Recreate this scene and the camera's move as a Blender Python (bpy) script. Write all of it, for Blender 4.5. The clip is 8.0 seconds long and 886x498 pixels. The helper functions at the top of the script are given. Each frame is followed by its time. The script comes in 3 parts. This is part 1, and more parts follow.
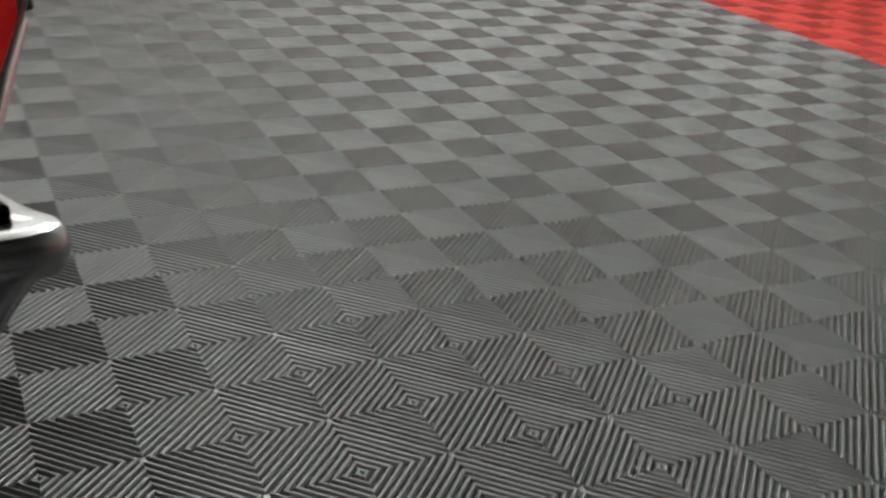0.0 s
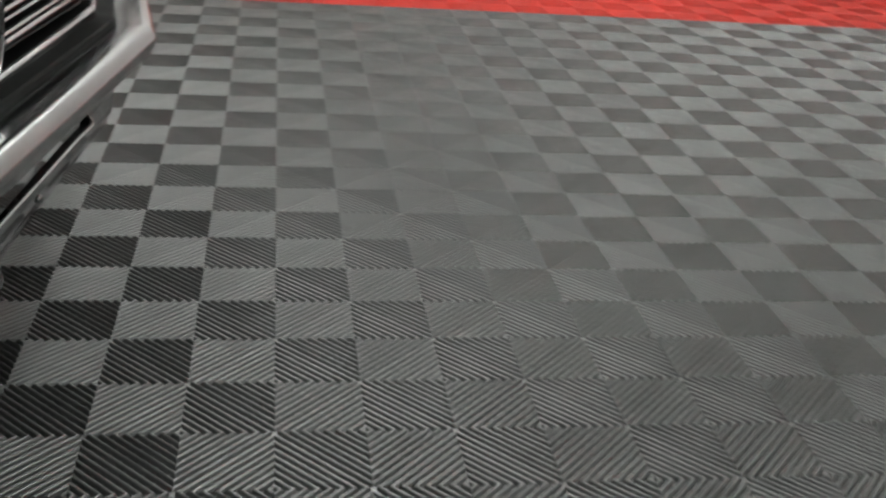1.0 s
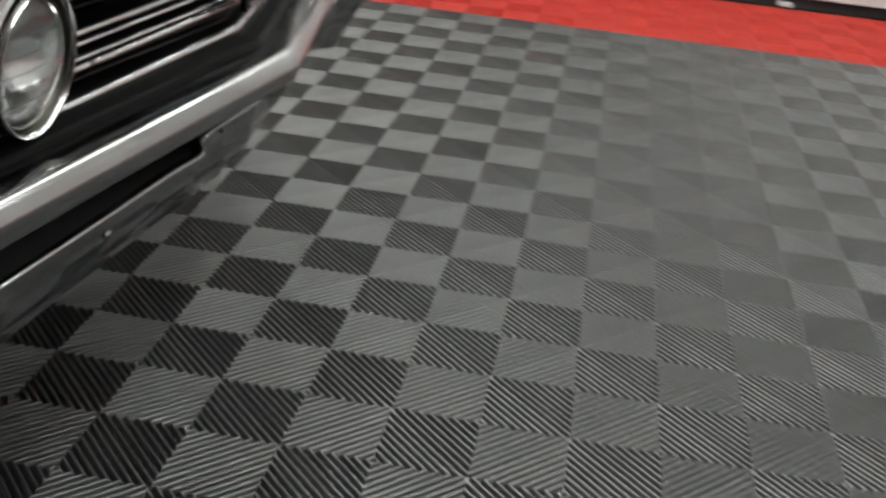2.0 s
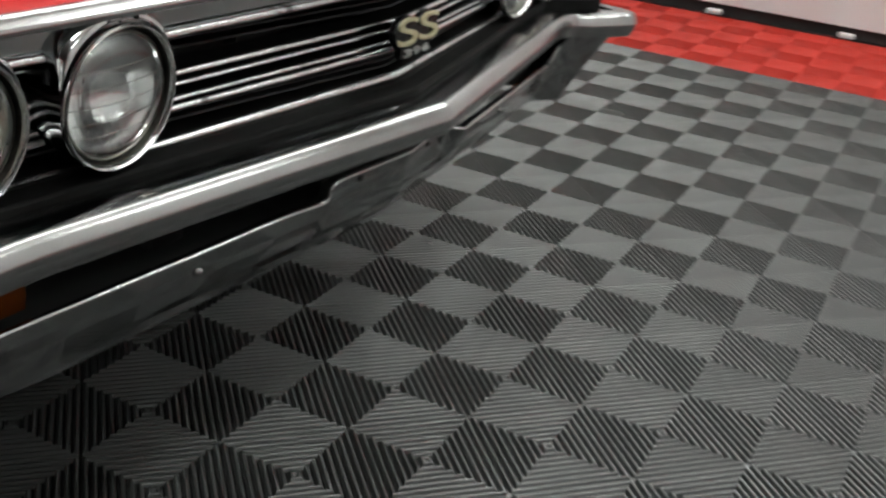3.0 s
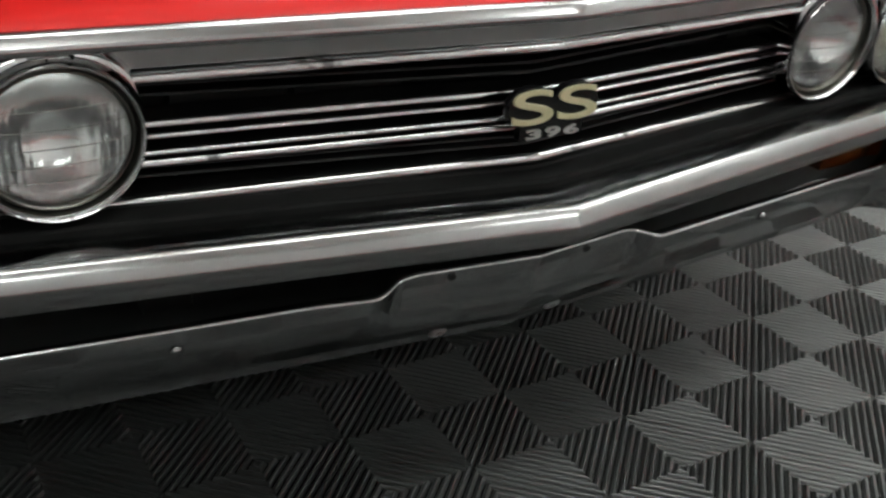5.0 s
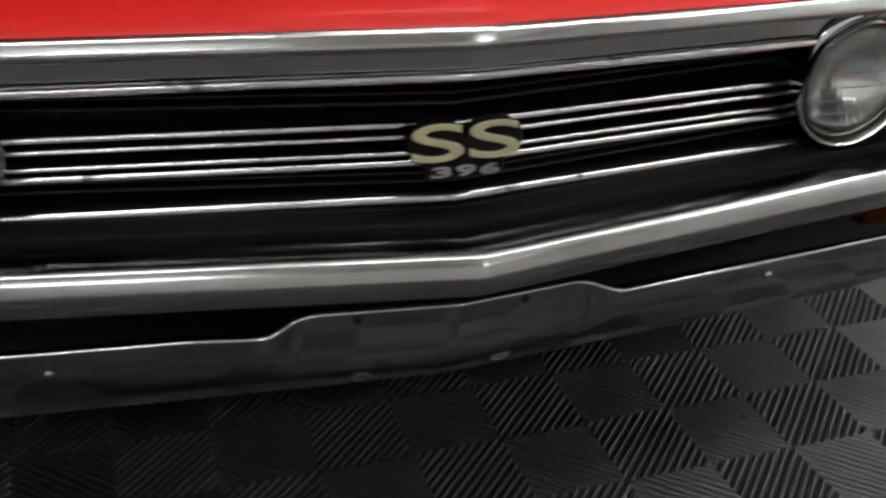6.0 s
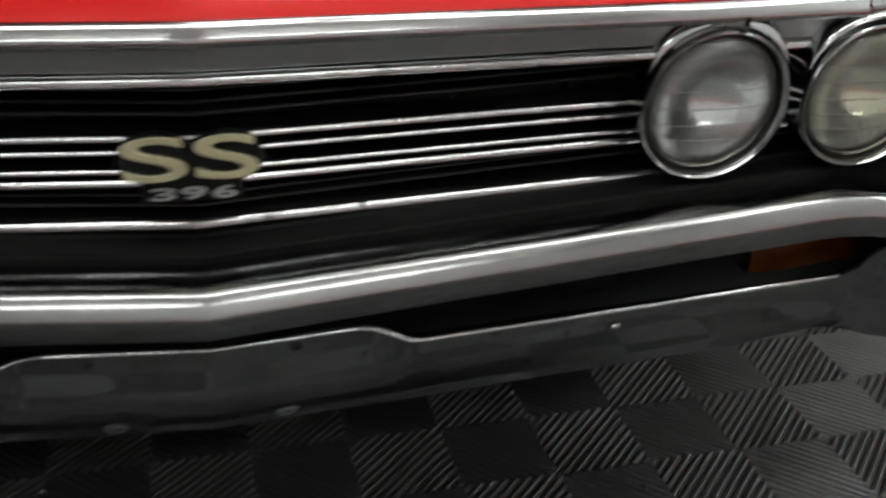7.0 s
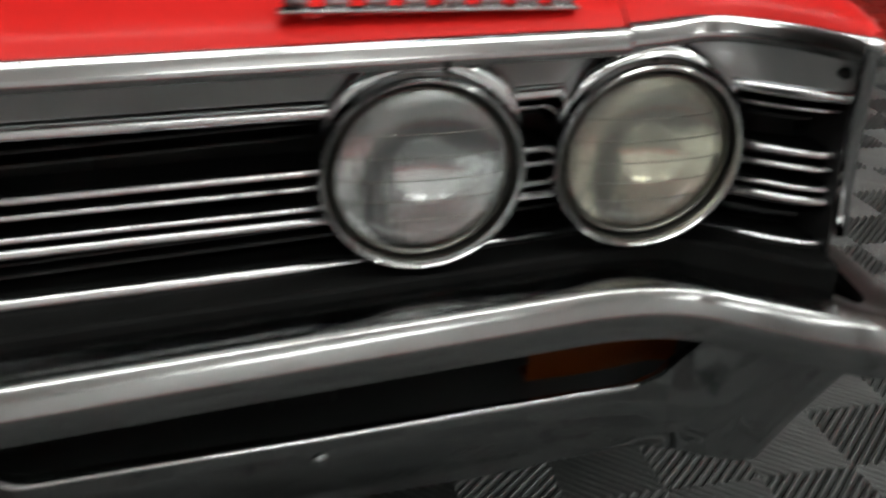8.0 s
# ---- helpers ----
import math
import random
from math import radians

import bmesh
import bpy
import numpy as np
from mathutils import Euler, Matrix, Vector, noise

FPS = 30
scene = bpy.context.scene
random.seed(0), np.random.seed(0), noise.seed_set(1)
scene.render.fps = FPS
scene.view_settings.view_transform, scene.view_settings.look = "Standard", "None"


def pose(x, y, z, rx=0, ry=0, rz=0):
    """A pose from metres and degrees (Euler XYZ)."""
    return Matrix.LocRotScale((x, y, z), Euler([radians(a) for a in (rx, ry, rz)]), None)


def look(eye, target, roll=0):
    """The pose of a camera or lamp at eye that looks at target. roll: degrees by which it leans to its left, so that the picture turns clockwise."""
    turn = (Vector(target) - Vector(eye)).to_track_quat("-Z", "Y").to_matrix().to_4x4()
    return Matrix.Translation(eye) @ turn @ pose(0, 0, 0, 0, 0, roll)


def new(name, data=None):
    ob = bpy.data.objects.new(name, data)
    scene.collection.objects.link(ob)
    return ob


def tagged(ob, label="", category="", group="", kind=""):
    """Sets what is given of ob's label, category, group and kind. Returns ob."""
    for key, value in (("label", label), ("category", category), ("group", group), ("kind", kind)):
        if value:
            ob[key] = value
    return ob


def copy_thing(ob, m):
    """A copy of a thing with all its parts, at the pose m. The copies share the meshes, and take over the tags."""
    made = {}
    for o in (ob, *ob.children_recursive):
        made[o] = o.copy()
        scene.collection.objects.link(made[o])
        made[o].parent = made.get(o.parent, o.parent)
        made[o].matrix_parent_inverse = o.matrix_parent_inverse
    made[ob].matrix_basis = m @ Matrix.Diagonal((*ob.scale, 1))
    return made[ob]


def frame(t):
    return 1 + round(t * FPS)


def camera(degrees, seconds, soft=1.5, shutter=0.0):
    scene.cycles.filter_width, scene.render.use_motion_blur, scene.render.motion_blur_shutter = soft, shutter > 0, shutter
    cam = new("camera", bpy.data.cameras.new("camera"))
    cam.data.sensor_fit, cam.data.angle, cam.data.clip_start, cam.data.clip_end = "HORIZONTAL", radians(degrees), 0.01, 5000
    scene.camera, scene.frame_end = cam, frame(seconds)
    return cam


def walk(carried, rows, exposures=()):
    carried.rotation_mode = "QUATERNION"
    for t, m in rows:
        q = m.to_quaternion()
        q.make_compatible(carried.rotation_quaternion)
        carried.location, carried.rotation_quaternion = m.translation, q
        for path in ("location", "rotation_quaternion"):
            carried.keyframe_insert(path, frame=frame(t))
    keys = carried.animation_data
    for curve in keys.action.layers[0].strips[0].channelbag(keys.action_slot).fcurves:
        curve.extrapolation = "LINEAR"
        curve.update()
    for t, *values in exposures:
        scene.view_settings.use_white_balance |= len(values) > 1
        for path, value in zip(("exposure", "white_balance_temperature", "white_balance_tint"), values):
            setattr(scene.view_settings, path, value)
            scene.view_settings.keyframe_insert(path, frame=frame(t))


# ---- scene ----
cam = camera(45.5, 8.0, 2.4, 0.7)

PATH = [
    (0, (-0.374, -1.593, 1.054), (0.445, 0.021, 0.203), 4.1),
    (0.5, (-0.151, -1.619, 1.089), (0.387, 0.107, 0.232), 4.1),
    (1, (-0.003, -1.524, 1.076), (0.312, 0.259, 0.226), 4.8),
    (1.5, (0.138, -1.364, 1.082), (0.205, 0.433, 0.205), 5.4),
    (2, (0.252, -1.226, 1.08), (0.032, 0.559, 0.205), 5.7),
    (2.2, (0.32, -1.196, 1.085), (-0.043, 0.57, 0.219), 5.7),
    (3.3, (0.5, -0.891, 1.097), (-0.414, 0.656, 0.218), 5.3),
    (3.5, (0.502, -0.81, 1.098), (-0.483, 0.681, 0.201), 5.3),
    (4, (0.53, -0.661, 1.088), (-0.638, 0.689, 0.187), 4.9),
    (4.5, (0.648, -0.469, 1.121), (-0.747, 0.63, 0.202), 3.9),
    (4.7, (0.66, -0.406, 1.115), (-0.79, 0.622, 0.198), 3.8),
    (5.8, (0.68, -0.044, 1.126), (-0.954, 0.623, 0.185), 2.9),
    (6, (0.702, 0.049, 1.123), (-0.97, 0.63, 0.191), 2.2),
    (6.5, (0.716, 0.245, 1.096), (-1.01, 0.699, 0.193), 1.6),
    (7, (0.64, 0.414, 1.05), (-1.102, 0.868, 0.179), 1.8),
    (7.5, (0.538, 0.611, 1.035), (-1.21, 1.046, 0.167), 1.7),
    (8, (0.455, 0.842, 1.001), (-1.338, 1.179, 0.183), -0.2),
]
# the exposure falls a little as the lit chrome comes near
EXPOSURES = [(0, 0.25), (1, 0.1), (2, 0.05), (3.5, -0.02), (4.5, 0.08), (6, -0.33), (7, -0.40), (8, -0.25)]
walk(cam, [(t, look(eye, target, roll)) for t, eye, target, roll in PATH], EXPOSURES)

# ---- light ----
world = bpy.data.worlds.new("world")
scene.world = world
world.use_nodes = True
world.node_tree.nodes["Background"].inputs[0].default_value = (0.5, 0.52, 0.55, 1)
world.node_tree.nodes["Background"].inputs[1].default_value = 0.05

# ---- plan, in metres: x is the way the car faces, y runs across it ----
CELL = 0.158                       # one ribbed square of the floor tiles
RED_X, RED_Y = 20 * CELL, 21 * CELL  # where the red border tiles begin
WALL_X, WALL_Y = 4.22, 4.32
BACK_X, BACK_Y, TOP = -13.0, -10.0, 3.7   # far grey walls of the hall
TILES_X, TILES_Y = -7.3, -4.6     # where the tiles end on the bare slab
MID_Y = 0.416                      # the car's middle line
CAR_X = -2.6


# ---- materials ----
def material(name):
    m = bpy.data.materials.new(name)
    m.use_nodes = True
    nt = m.node_tree
    return m, nt, nt.nodes["Principled BSDF"], nt.nodes.new


def grain(nt, scale, detail=4.0, rough=0.6):
    co = nt.nodes.new("ShaderNodeTexCoord")
    n = nt.nodes.new("ShaderNodeTexNoise")
    n.inputs["Scale"].default_value, n.inputs["Detail"].default_value = scale, detail
    n.inputs["Roughness"].default_value = rough
    nt.links.new(co.outputs["Object"], n.inputs["Vector"])
    return n.outputs["Fac"]


def span(nt, fac, low, high, a=0.3, b=0.7):
    r = nt.nodes.new("ShaderNodeMapRange")
    for k, v in zip((1, 2, 3, 4), (a, b, low, high)):
        r.inputs[k].default_value = v
    nt.links.new(fac, r.inputs[0])
    return r.outputs[0]


def ramp(nt, fac, stops):
    r = nt.nodes.new("ShaderNodeValToRGB")
    while len(r.color_ramp.elements) < len(stops):
        r.color_ramp.elements.new(0.5)
    for e, (at, c) in zip(r.color_ramp.elements, stops):
        e.position, e.color = at, (*c, 1)
    nt.links.new(fac, r.inputs[0])
    return r.outputs[0]


def bump(nt, bsdf, height, strength, distance=0.002):
    b = nt.nodes.new("ShaderNodeBump")
    b.inputs["Strength"].default_value, b.inputs["Distance"].default_value = strength, distance
    nt.links.new(height, b.inputs["Height"])
    nt.links.new(b.outputs[0], bsdf.inputs["Normal"])


def plain(name, low, high, rough, metal=0.0, scale=12.0, fine=180.0, relief=0.0, coat=0.0, spread=0.06, shine=0.5, grime=0.0):
    """A surface of one colour that drifts from low to high at two scales, with uneven gloss and patches of old grime."""
    m, nt, p, node = material(name)
    big, small = grain(nt, scale), grain(nt, fine)
    mix = node("ShaderNodeMath")
    mix.operation = "MULTIPLY_ADD"
    nt.links.new(small, mix.inputs[0])
    mix.inputs[1].default_value = 0.4
    nt.links.new(span(nt, big, 0.0, 0.6), mix.inputs[2])
    colour = ramp(nt, mix.outputs[0], [(0.0, low), (1.0, high)])
    if grime:
        dirt = node("ShaderNodeVectorMath")
        dirt.operation = "SCALE"
        nt.links.new(colour, dirt.inputs[0])
        nt.links.new(span(nt, grain(nt, 14.0, 3.0), 1.0, 1.0 - grime, 0.61, 0.65), dirt.inputs["Scale"])
        colour = dirt.outputs[0]
    nt.links.new(colour, p.inputs["Base Color"])
    nt.links.new(span(nt, big, rough - spread / 2, rough + spread), p.inputs["Roughness"])
    p.inputs["Metallic"].default_value = metal
    p.inputs["Specular IOR Level"].default_value = shine
    p.inputs["Coat Weight"].default_value = coat
    p.inputs["Coat Roughness"].default_value = 0.03
    if relief:
        bump(nt, p, small, relief, 0.0006)
    return m


def tile_material(name, low, high, rough, shine, coat):
    """Moulded plastic: each tile a little different, scuffed on top, dusty in patches."""
    m, nt, p, node = material(name)
    info = node("ShaderNodeObjectInfo")
    geo = node("ShaderNodeNewGeometry")
    n = node("ShaderNodeTexNoise")
    n.inputs["Scale"].default_value, n.inputs["Detail"].default_value = 1.7, 6.0
    nt.links.new(geo.outputs["Position"], n.inputs["Vector"])
    fine = node("ShaderNodeTexNoise")
    fine.inputs["Scale"].default_value, fine.inputs["Detail"].default_value = 90.0, 3.0
    nt.links.new(geo.outputs["Position"], fine.inputs["Vector"])
    a = node("ShaderNodeMath")
    a.operation = "MULTIPLY_ADD"
    nt.links.new(info.outputs["Random"], a.inputs[0])
    a.inputs[1].default_value = 0.25
    nt.links.new(span(nt, n.outputs["Fac"], 0.1, 0.32), a.inputs[2])
    b = node("ShaderNodeMath")
    b.operation = "MULTIPLY_ADD"
    nt.links.new(fine.outputs["Fac"], b.inputs[0])
    b.inputs[1].default_value = 0.3
    nt.links.new(a.outputs[0], b.inputs[2])
    # foot-worn smudges
    spots = node("ShaderNodeTexNoise")
    spots.inputs["Scale"].default_value, spots.inputs["Detail"].default_value = 6.5, 5.0
    nt.links.new(geo.outputs["Position"], spots.inputs["Vector"])
    smudge = node("ShaderNodeMix")
    smudge.data_type = "RGBA"
    nt.links.new(span(nt, spots.outputs["Fac"], 0.0, 0.75, 0.62, 0.72), smudge.inputs[0])
    nt.links.new(ramp(nt, b.outputs[0], [(0.0, low), (1.0, high)]), smudge.inputs[6])
    smudge.inputs[7].default_value = (0.55 * low[0], 0.50 * low[1], 0.45 * low[2], 1)
    nt.links.new(smudge.outputs[2], p.inputs["Base Color"])
    wear = node("ShaderNodeMath")
    wear.operation = "ADD"
    nt.links.new(span(nt, n.outputs["Fac"], rough - 0.03, rough + 0.05), wear.inputs[0])
    nt.links.new(span(nt, spots.outputs["Fac"], 0.0, 0.14, 0.60, 0.74), wear.inputs[1])
    nt.links.new(wear.outputs[0], p.inputs["Roughness"])
    p.inputs["Specular IOR Level"].default_value = shine
    bump(nt, p, fine.outputs["Fac"], 0.2, 0.0005)
    p.inputs["Coat Weight"].default_value, p.inputs["Coat Roughness"].default_value = coat, 0.34
    return m


GREY_TILE = tile_material("grey plastic", (0.0255, 0.0272, 0.0266), (0.0530, 0.0570, 0.0555), 0.34, 1.0, 0.8)
RED_TILE = tile_material("red plastic", (0.45, 0.026, 0.016), (0.54, 0.036, 0.023), 0.5, 0.35, 0.0)
SLAB = plain("dark concrete", (0.008, 0.008, 0.008), (0.016, 0.0155, 0.015), 0.9, shine=0.1)
WALL = plain("white painted wall", (0.76, 0.77, 0.77), (0.84, 0.845, 0.84), 0.55, scale=1.3, fine=60, relief=0.1)
GREY_WALL = plain("grey painted wall", (0.22, 0.22, 0.22), (0.28, 0.28, 0.275), 0.7, scale=0.8, fine=40, relief=0.1)
CEILING = plain("off-white ceiling", (0.68, 0.68, 0.66), (0.76, 0.76, 0.74), 0.8, scale=0.8, fine=40, relief=0.1)
SKIRT = plain("dark rubber skirting", (0.03, 0.03, 0.03), (0.06, 0.06, 0.06), 0.6)
RED_PAINT = plain("red car paint", (0.54, 0.0105, 0.0085), (0.61, 0.0135, 0.0110), 0.42, scale=2, fine=900, coat=0.05, shine=0.16)
CHROME = plain("chrome", (0.54, 0.545, 0.55), (0.62, 0.625, 0.63), 0.05, 1.0, scale=9, fine=240, relief=0.02, spread=0.03)
BLADE_CHROME = plain("hazed chrome", (0.33, 0.332, 0.332), (0.43, 0.432, 0.432), 0.155, 1.0, scale=7, fine=70, relief=0.03, spread=0.05)
WORN_CHROME = plain("dulled chrome", (0.25, 0.253, 0.254), (0.38, 0.384, 0.384), 0.068, 1.0, scale=14, fine=45, relief=0.16, spread=0.05, grime=0.45)
BEZEL = plain("polished steel rim", (0.52, 0.522, 0.52), (0.64, 0.642, 0.64), 0.10, 1.0, scale=30, fine=400, relief=0.03, spread=0.08)
RING_METAL = plain("dark aged metal", (0.10, 0.098, 0.088), (0.20, 0.195, 0.175), 0.36, 1.0, scale=40, fine=300)
MOULDING = plain("weathered bright trim", (0.52, 0.523, 0.53), (0.66, 0.663, 0.666), 0.17, 1.0, scale=9, fine=420, relief=0.03, spread=0.10, grime=0.7)
SATIN = plain("brushed aluminium", (0.50, 0.51, 0.51), (0.58, 0.59, 0.59), 0.34, 1.0, scale=30, fine=700, relief=0.05)
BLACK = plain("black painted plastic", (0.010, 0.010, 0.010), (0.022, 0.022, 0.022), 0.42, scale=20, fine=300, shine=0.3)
SILL = plain("satin black", (0.004, 0.004, 0.004), (0.010, 0.0099, 0.0097), 0.5, scale=20, fine=300, shine=0.05)
LIP_CHROME = plain("soft chrome", (0.42, 0.423, 0.424), (0.50, 0.504, 0.505), 0.13, 1.0, scale=10, fine=90, relief=0.04, spread=0.05)
GLOSS_BLACK = plain("gloss black", (0.004, 0.004, 0.004), (0.008, 0.008, 0.009), 0.16, scale=20, fine=300)
RUBBER = plain("tyre rubber", (0.012, 0.012, 0.012), (0.03, 0.03, 0.03), 0.75)
CREAM = plain("cream enamel", (0.36, 0.33, 0.20), (0.46, 0.425, 0.27), 0.4, scale=60, fine=900)
DUST = plain("oil stain", (0.02, 0.02, 0.018), (0.05, 0.05, 0.045), 0.6)
SILVER = plain("dull silver paint", (0.22, 0.22, 0.21), (0.30, 0.30, 0.29), 0.35, 0.3, scale=80, fine=900)
AMBER, _nt, _p, _ = material("amber plastic")
_p.inputs["Base Color"].default_value = (0.13, 0.030, 0.005, 1)
_p.inputs["Roughness"].default_value = 0.2
_p.inputs["Transmission Weight"].default_value = 0.25
bump(_nt, _p, grain(_nt, 400), 0.3)
TINTED, _nt, _p, _ = material("dark window glass")
_p.inputs["Base Color"].default_value = (0.02, 0.025, 0.025, 1)
_p.inputs["Roughness"].default_value = 0.04


def lens_material(name, tint, haze):
    """Pressed headlamp glass: it refracts the silvered bowl through fluted and pebbled zones."""
    m, nt, p, node = material(name)
    co = node("ShaderNodeTexCoord")

    def wave(direction, scale, distortion):
        w = node("ShaderNodeTexWave")
        w.bands_direction = direction
        w.inputs["Scale"].default_value, w.inputs["Distortion"].default_value = scale, distortion
        nt.links.new(co.outputs["Object"], w.inputs["Vector"])
        return w.outputs["Fac"]

    # flutes come in blocks, some deep and some nearly plain
    blocks = node("ShaderNodeTexVoronoi")
    blocks.inputs["Scale"].default_value = 26.0
    nt.links.new(co.outputs["Object"], blocks.inputs["Vector"])
    flutes = node("ShaderNodeMath")
    flutes.operation = "MULTIPLY"
    nt.links.new(wave("Y", 52.0, 0.3), flutes.inputs[0])
    nt.links.new(span(nt, blocks.outputs["Color"], 0.05, 1.0, 0.35, 0.75), flutes.inputs[1])
    both = node("ShaderNodeMath")
    both.operation = "MULTIPLY_ADD"
    nt.links.new(grain(nt, 60.0, 2.0), both.inputs[0])
    both.inputs[1].default_value = 1.1
    nt.links.new(flutes.outputs[0], both.inputs[2])
    b = node("ShaderNodeBump")
    b.inputs["Strength"].default_value, b.inputs["Distance"].default_value = 0.6, 0.0022
    nt.links.new(both.outputs[0], b.inputs["Height"])
    through_glass = node("ShaderNodeBsdfRefraction")
    through_glass.inputs["Color"].default_value = (*tint, 1)
    through_glass.inputs["Roughness"].default_value, through_glass.inputs["IOR"].default_value = 0.02, 1.25
    nt.links.new(b.outputs[0], through_glass.inputs["Normal"])
    clear = node("ShaderNodeBsdfTransparent")
    clear.inputs["Color"].default_value = (*tint, 1)
    thin = node("ShaderNodeMixShader")
    thin.inputs[0].default_value = 0.3
    nt.links.new(through_glass.outputs[0], thin.inputs[1])
    nt.links.new(clear.outputs[0], thin.inputs[2])
    dusty = node("ShaderNodeBsdfDiffuse")
    dusty.inputs["Color"].default_value = (*[0.92 * c for c in tint], 1)
    glass = node("ShaderNodeMixShader")
    glass.inputs[0].default_value = haze
    nt.links.new(thin.outputs[0], glass.inputs[1])
    nt.links.new(dusty.outputs[0], glass.inputs[2])
    gloss = node("ShaderNodeBsdfGlossy")
    gloss.inputs["Roughness"].default_value = 0.03
    fres = node("ShaderNodeFresnel")
    fres.inputs["IOR"].default_value = 1.6
    mix = node("ShaderNodeMixShader")
    nt.links.new(fres.outputs[0], mix.inputs[0])
    nt.links.new(glass.outputs[0], mix.inputs[1])
    nt.links.new(gloss.outputs[0], mix.inputs[2])
    nt.links.new(mix.outputs[0], nt.nodes["Material Output"].inputs["Surface"])
    return m


CLEAR_LENS = lens_material("clear pressed glass", (0.93, 0.95, 0.95), 0.10)
AGED_LENS = lens_material("yellowed pressed glass", (0.92, 0.91, 0.81), 0.17)
REFLECTOR, _nt, _p, _node = material("silvered bowl")
_p.inputs["Base Color"].default_value = (0.97, 0.975, 0.97, 1)
_p.inputs["Metallic"].default_value, _p.inputs["Roughness"].default_value = 1.0, 0.12
_co, _wave, _mix = _node("ShaderNodeTexCoord"), _node("ShaderNodeTexWave"), _node("ShaderNodeMath")
_wave.bands_direction = "Y"
_wave.inputs["Scale"].default_value, _wave.inputs["Distortion"].default_value = 34.0, 2.2
_wave.inputs["Detail Scale"].default_value = 3.0
_nt.links.new(_co.outputs["Object"], _wave.inputs["Vector"])
_mix.operation = "MULTIPLY_ADD"
_mix.inputs[1].default_value = 1.2
_nt.links.new(grain(_nt, 55.0, 3.0), _mix.inputs[0])
_nt.links.new(_wave.outputs["Fac"], _mix.inputs[2])
bump(_nt, _p, _mix.outputs[0], 0.17, 0.0012)
GLOW, _nt, _p, _ = material("lit diffuser")
_p.inputs["Base Color"].default_value = (0.9, 0.9, 0.9, 1)
_p.inputs["Emission Color"].default_value = (0.96, 1.0, 0.965, 1)
_p.inputs["Emission Strength"].default_value = 16.0


# ---- building helpers ----
def part(name, bm, mat, parent=None, label="", sharp=35, at=(0, 0, 0)):
    """Links a bmesh as one mesh, at a place, under a thing or a part."""
    me = bpy.data.meshes.new(name)
    bm.to_mesh(me)
    bm.free()
    me.materials.append(mat)
    if sharp:
        for f in me.polygons:
            f.use_smooth = True
        me.set_sharp_from_angle(angle=radians(sharp))
    ob = new(name, me)
    ob.location = at
    if parent is not None:
        ob.parent = parent
    return tagged(ob, label) if label else ob


def box(x0, x1, y0, y1, z0, z1, bm=None, bevel=0.0):
    bm = bm or bmesh.new()
    got = bmesh.ops.create_cube(bm, size=1)["verts"]
    bmesh.ops.transform(bm, verts=got, matrix=Matrix.Translation(((x0 + x1) / 2, (y0 + y1) / 2, (z0 + z1) / 2)) @ Matrix.Diagonal((x1 - x0, y1 - y0, z1 - z0, 1)))
    if bevel:
        edges = list({e for v in got for e in v.link_edges})
        bmesh.ops.bevel(bm, geom=edges, offset=bevel, segments=2, affect="EDGES", profile=0.5)
    return bm


def skin(rows, closed=False, bm=None):
    """A sheet through rows of points; closed: each row is a ring."""
    bm = bm or bmesh.new()
    vs = [[bm.verts.new(p) for p in row] for row in rows]
    for a, b in zip(vs, vs[1:]):
        n = len(a)
        for k in range(n if closed else n - 1):
            quad = []
            for v in (a[k], a[(k + 1) % n], b[(k + 1) % n], b[k]):
                if all((v.co - w.co).length > 1e-7 for w in quad):
                    quad.append(v)
            if len(quad) > 2:
                bm.faces.new(quad)
    return bm


def lathe(profile, at, n=48, bm=None, start=0.0, stop=360.0):
    """Turns (radius, forward) pairs round an axis along x."""
    rows = []
    full = stop - start >= 360
    for k in range(n if full else n + 1):
        a = radians(start + (stop - start) * k / n)
        rows.append([(at[0] + f, at[1] + r * math.cos(a), at[2] + r * math.sin(a)) for r, f in profile])
    if full:
        rows.append(rows[0])
    bm = skin(rows, bm=bm)
    bmesh.ops.remove_doubles(bm, verts=bm.verts, dist=1e-6)
    bmesh.ops.recalc_face_normals(bm, faces=bm.faces)
    return bm


def smooth(v):
    v = min(1.0, max(0.0, v))
    return v * v * (3 - 2 * v)


def key(v, table):
    """Straight lines through (place, value) pairs."""
    for (a, p), (b, q) in zip(table, table[1:]):
        if v <= b:
            return p + (q - p) * (max(v, a) - a) / (b - a)
    return table[-1][1]


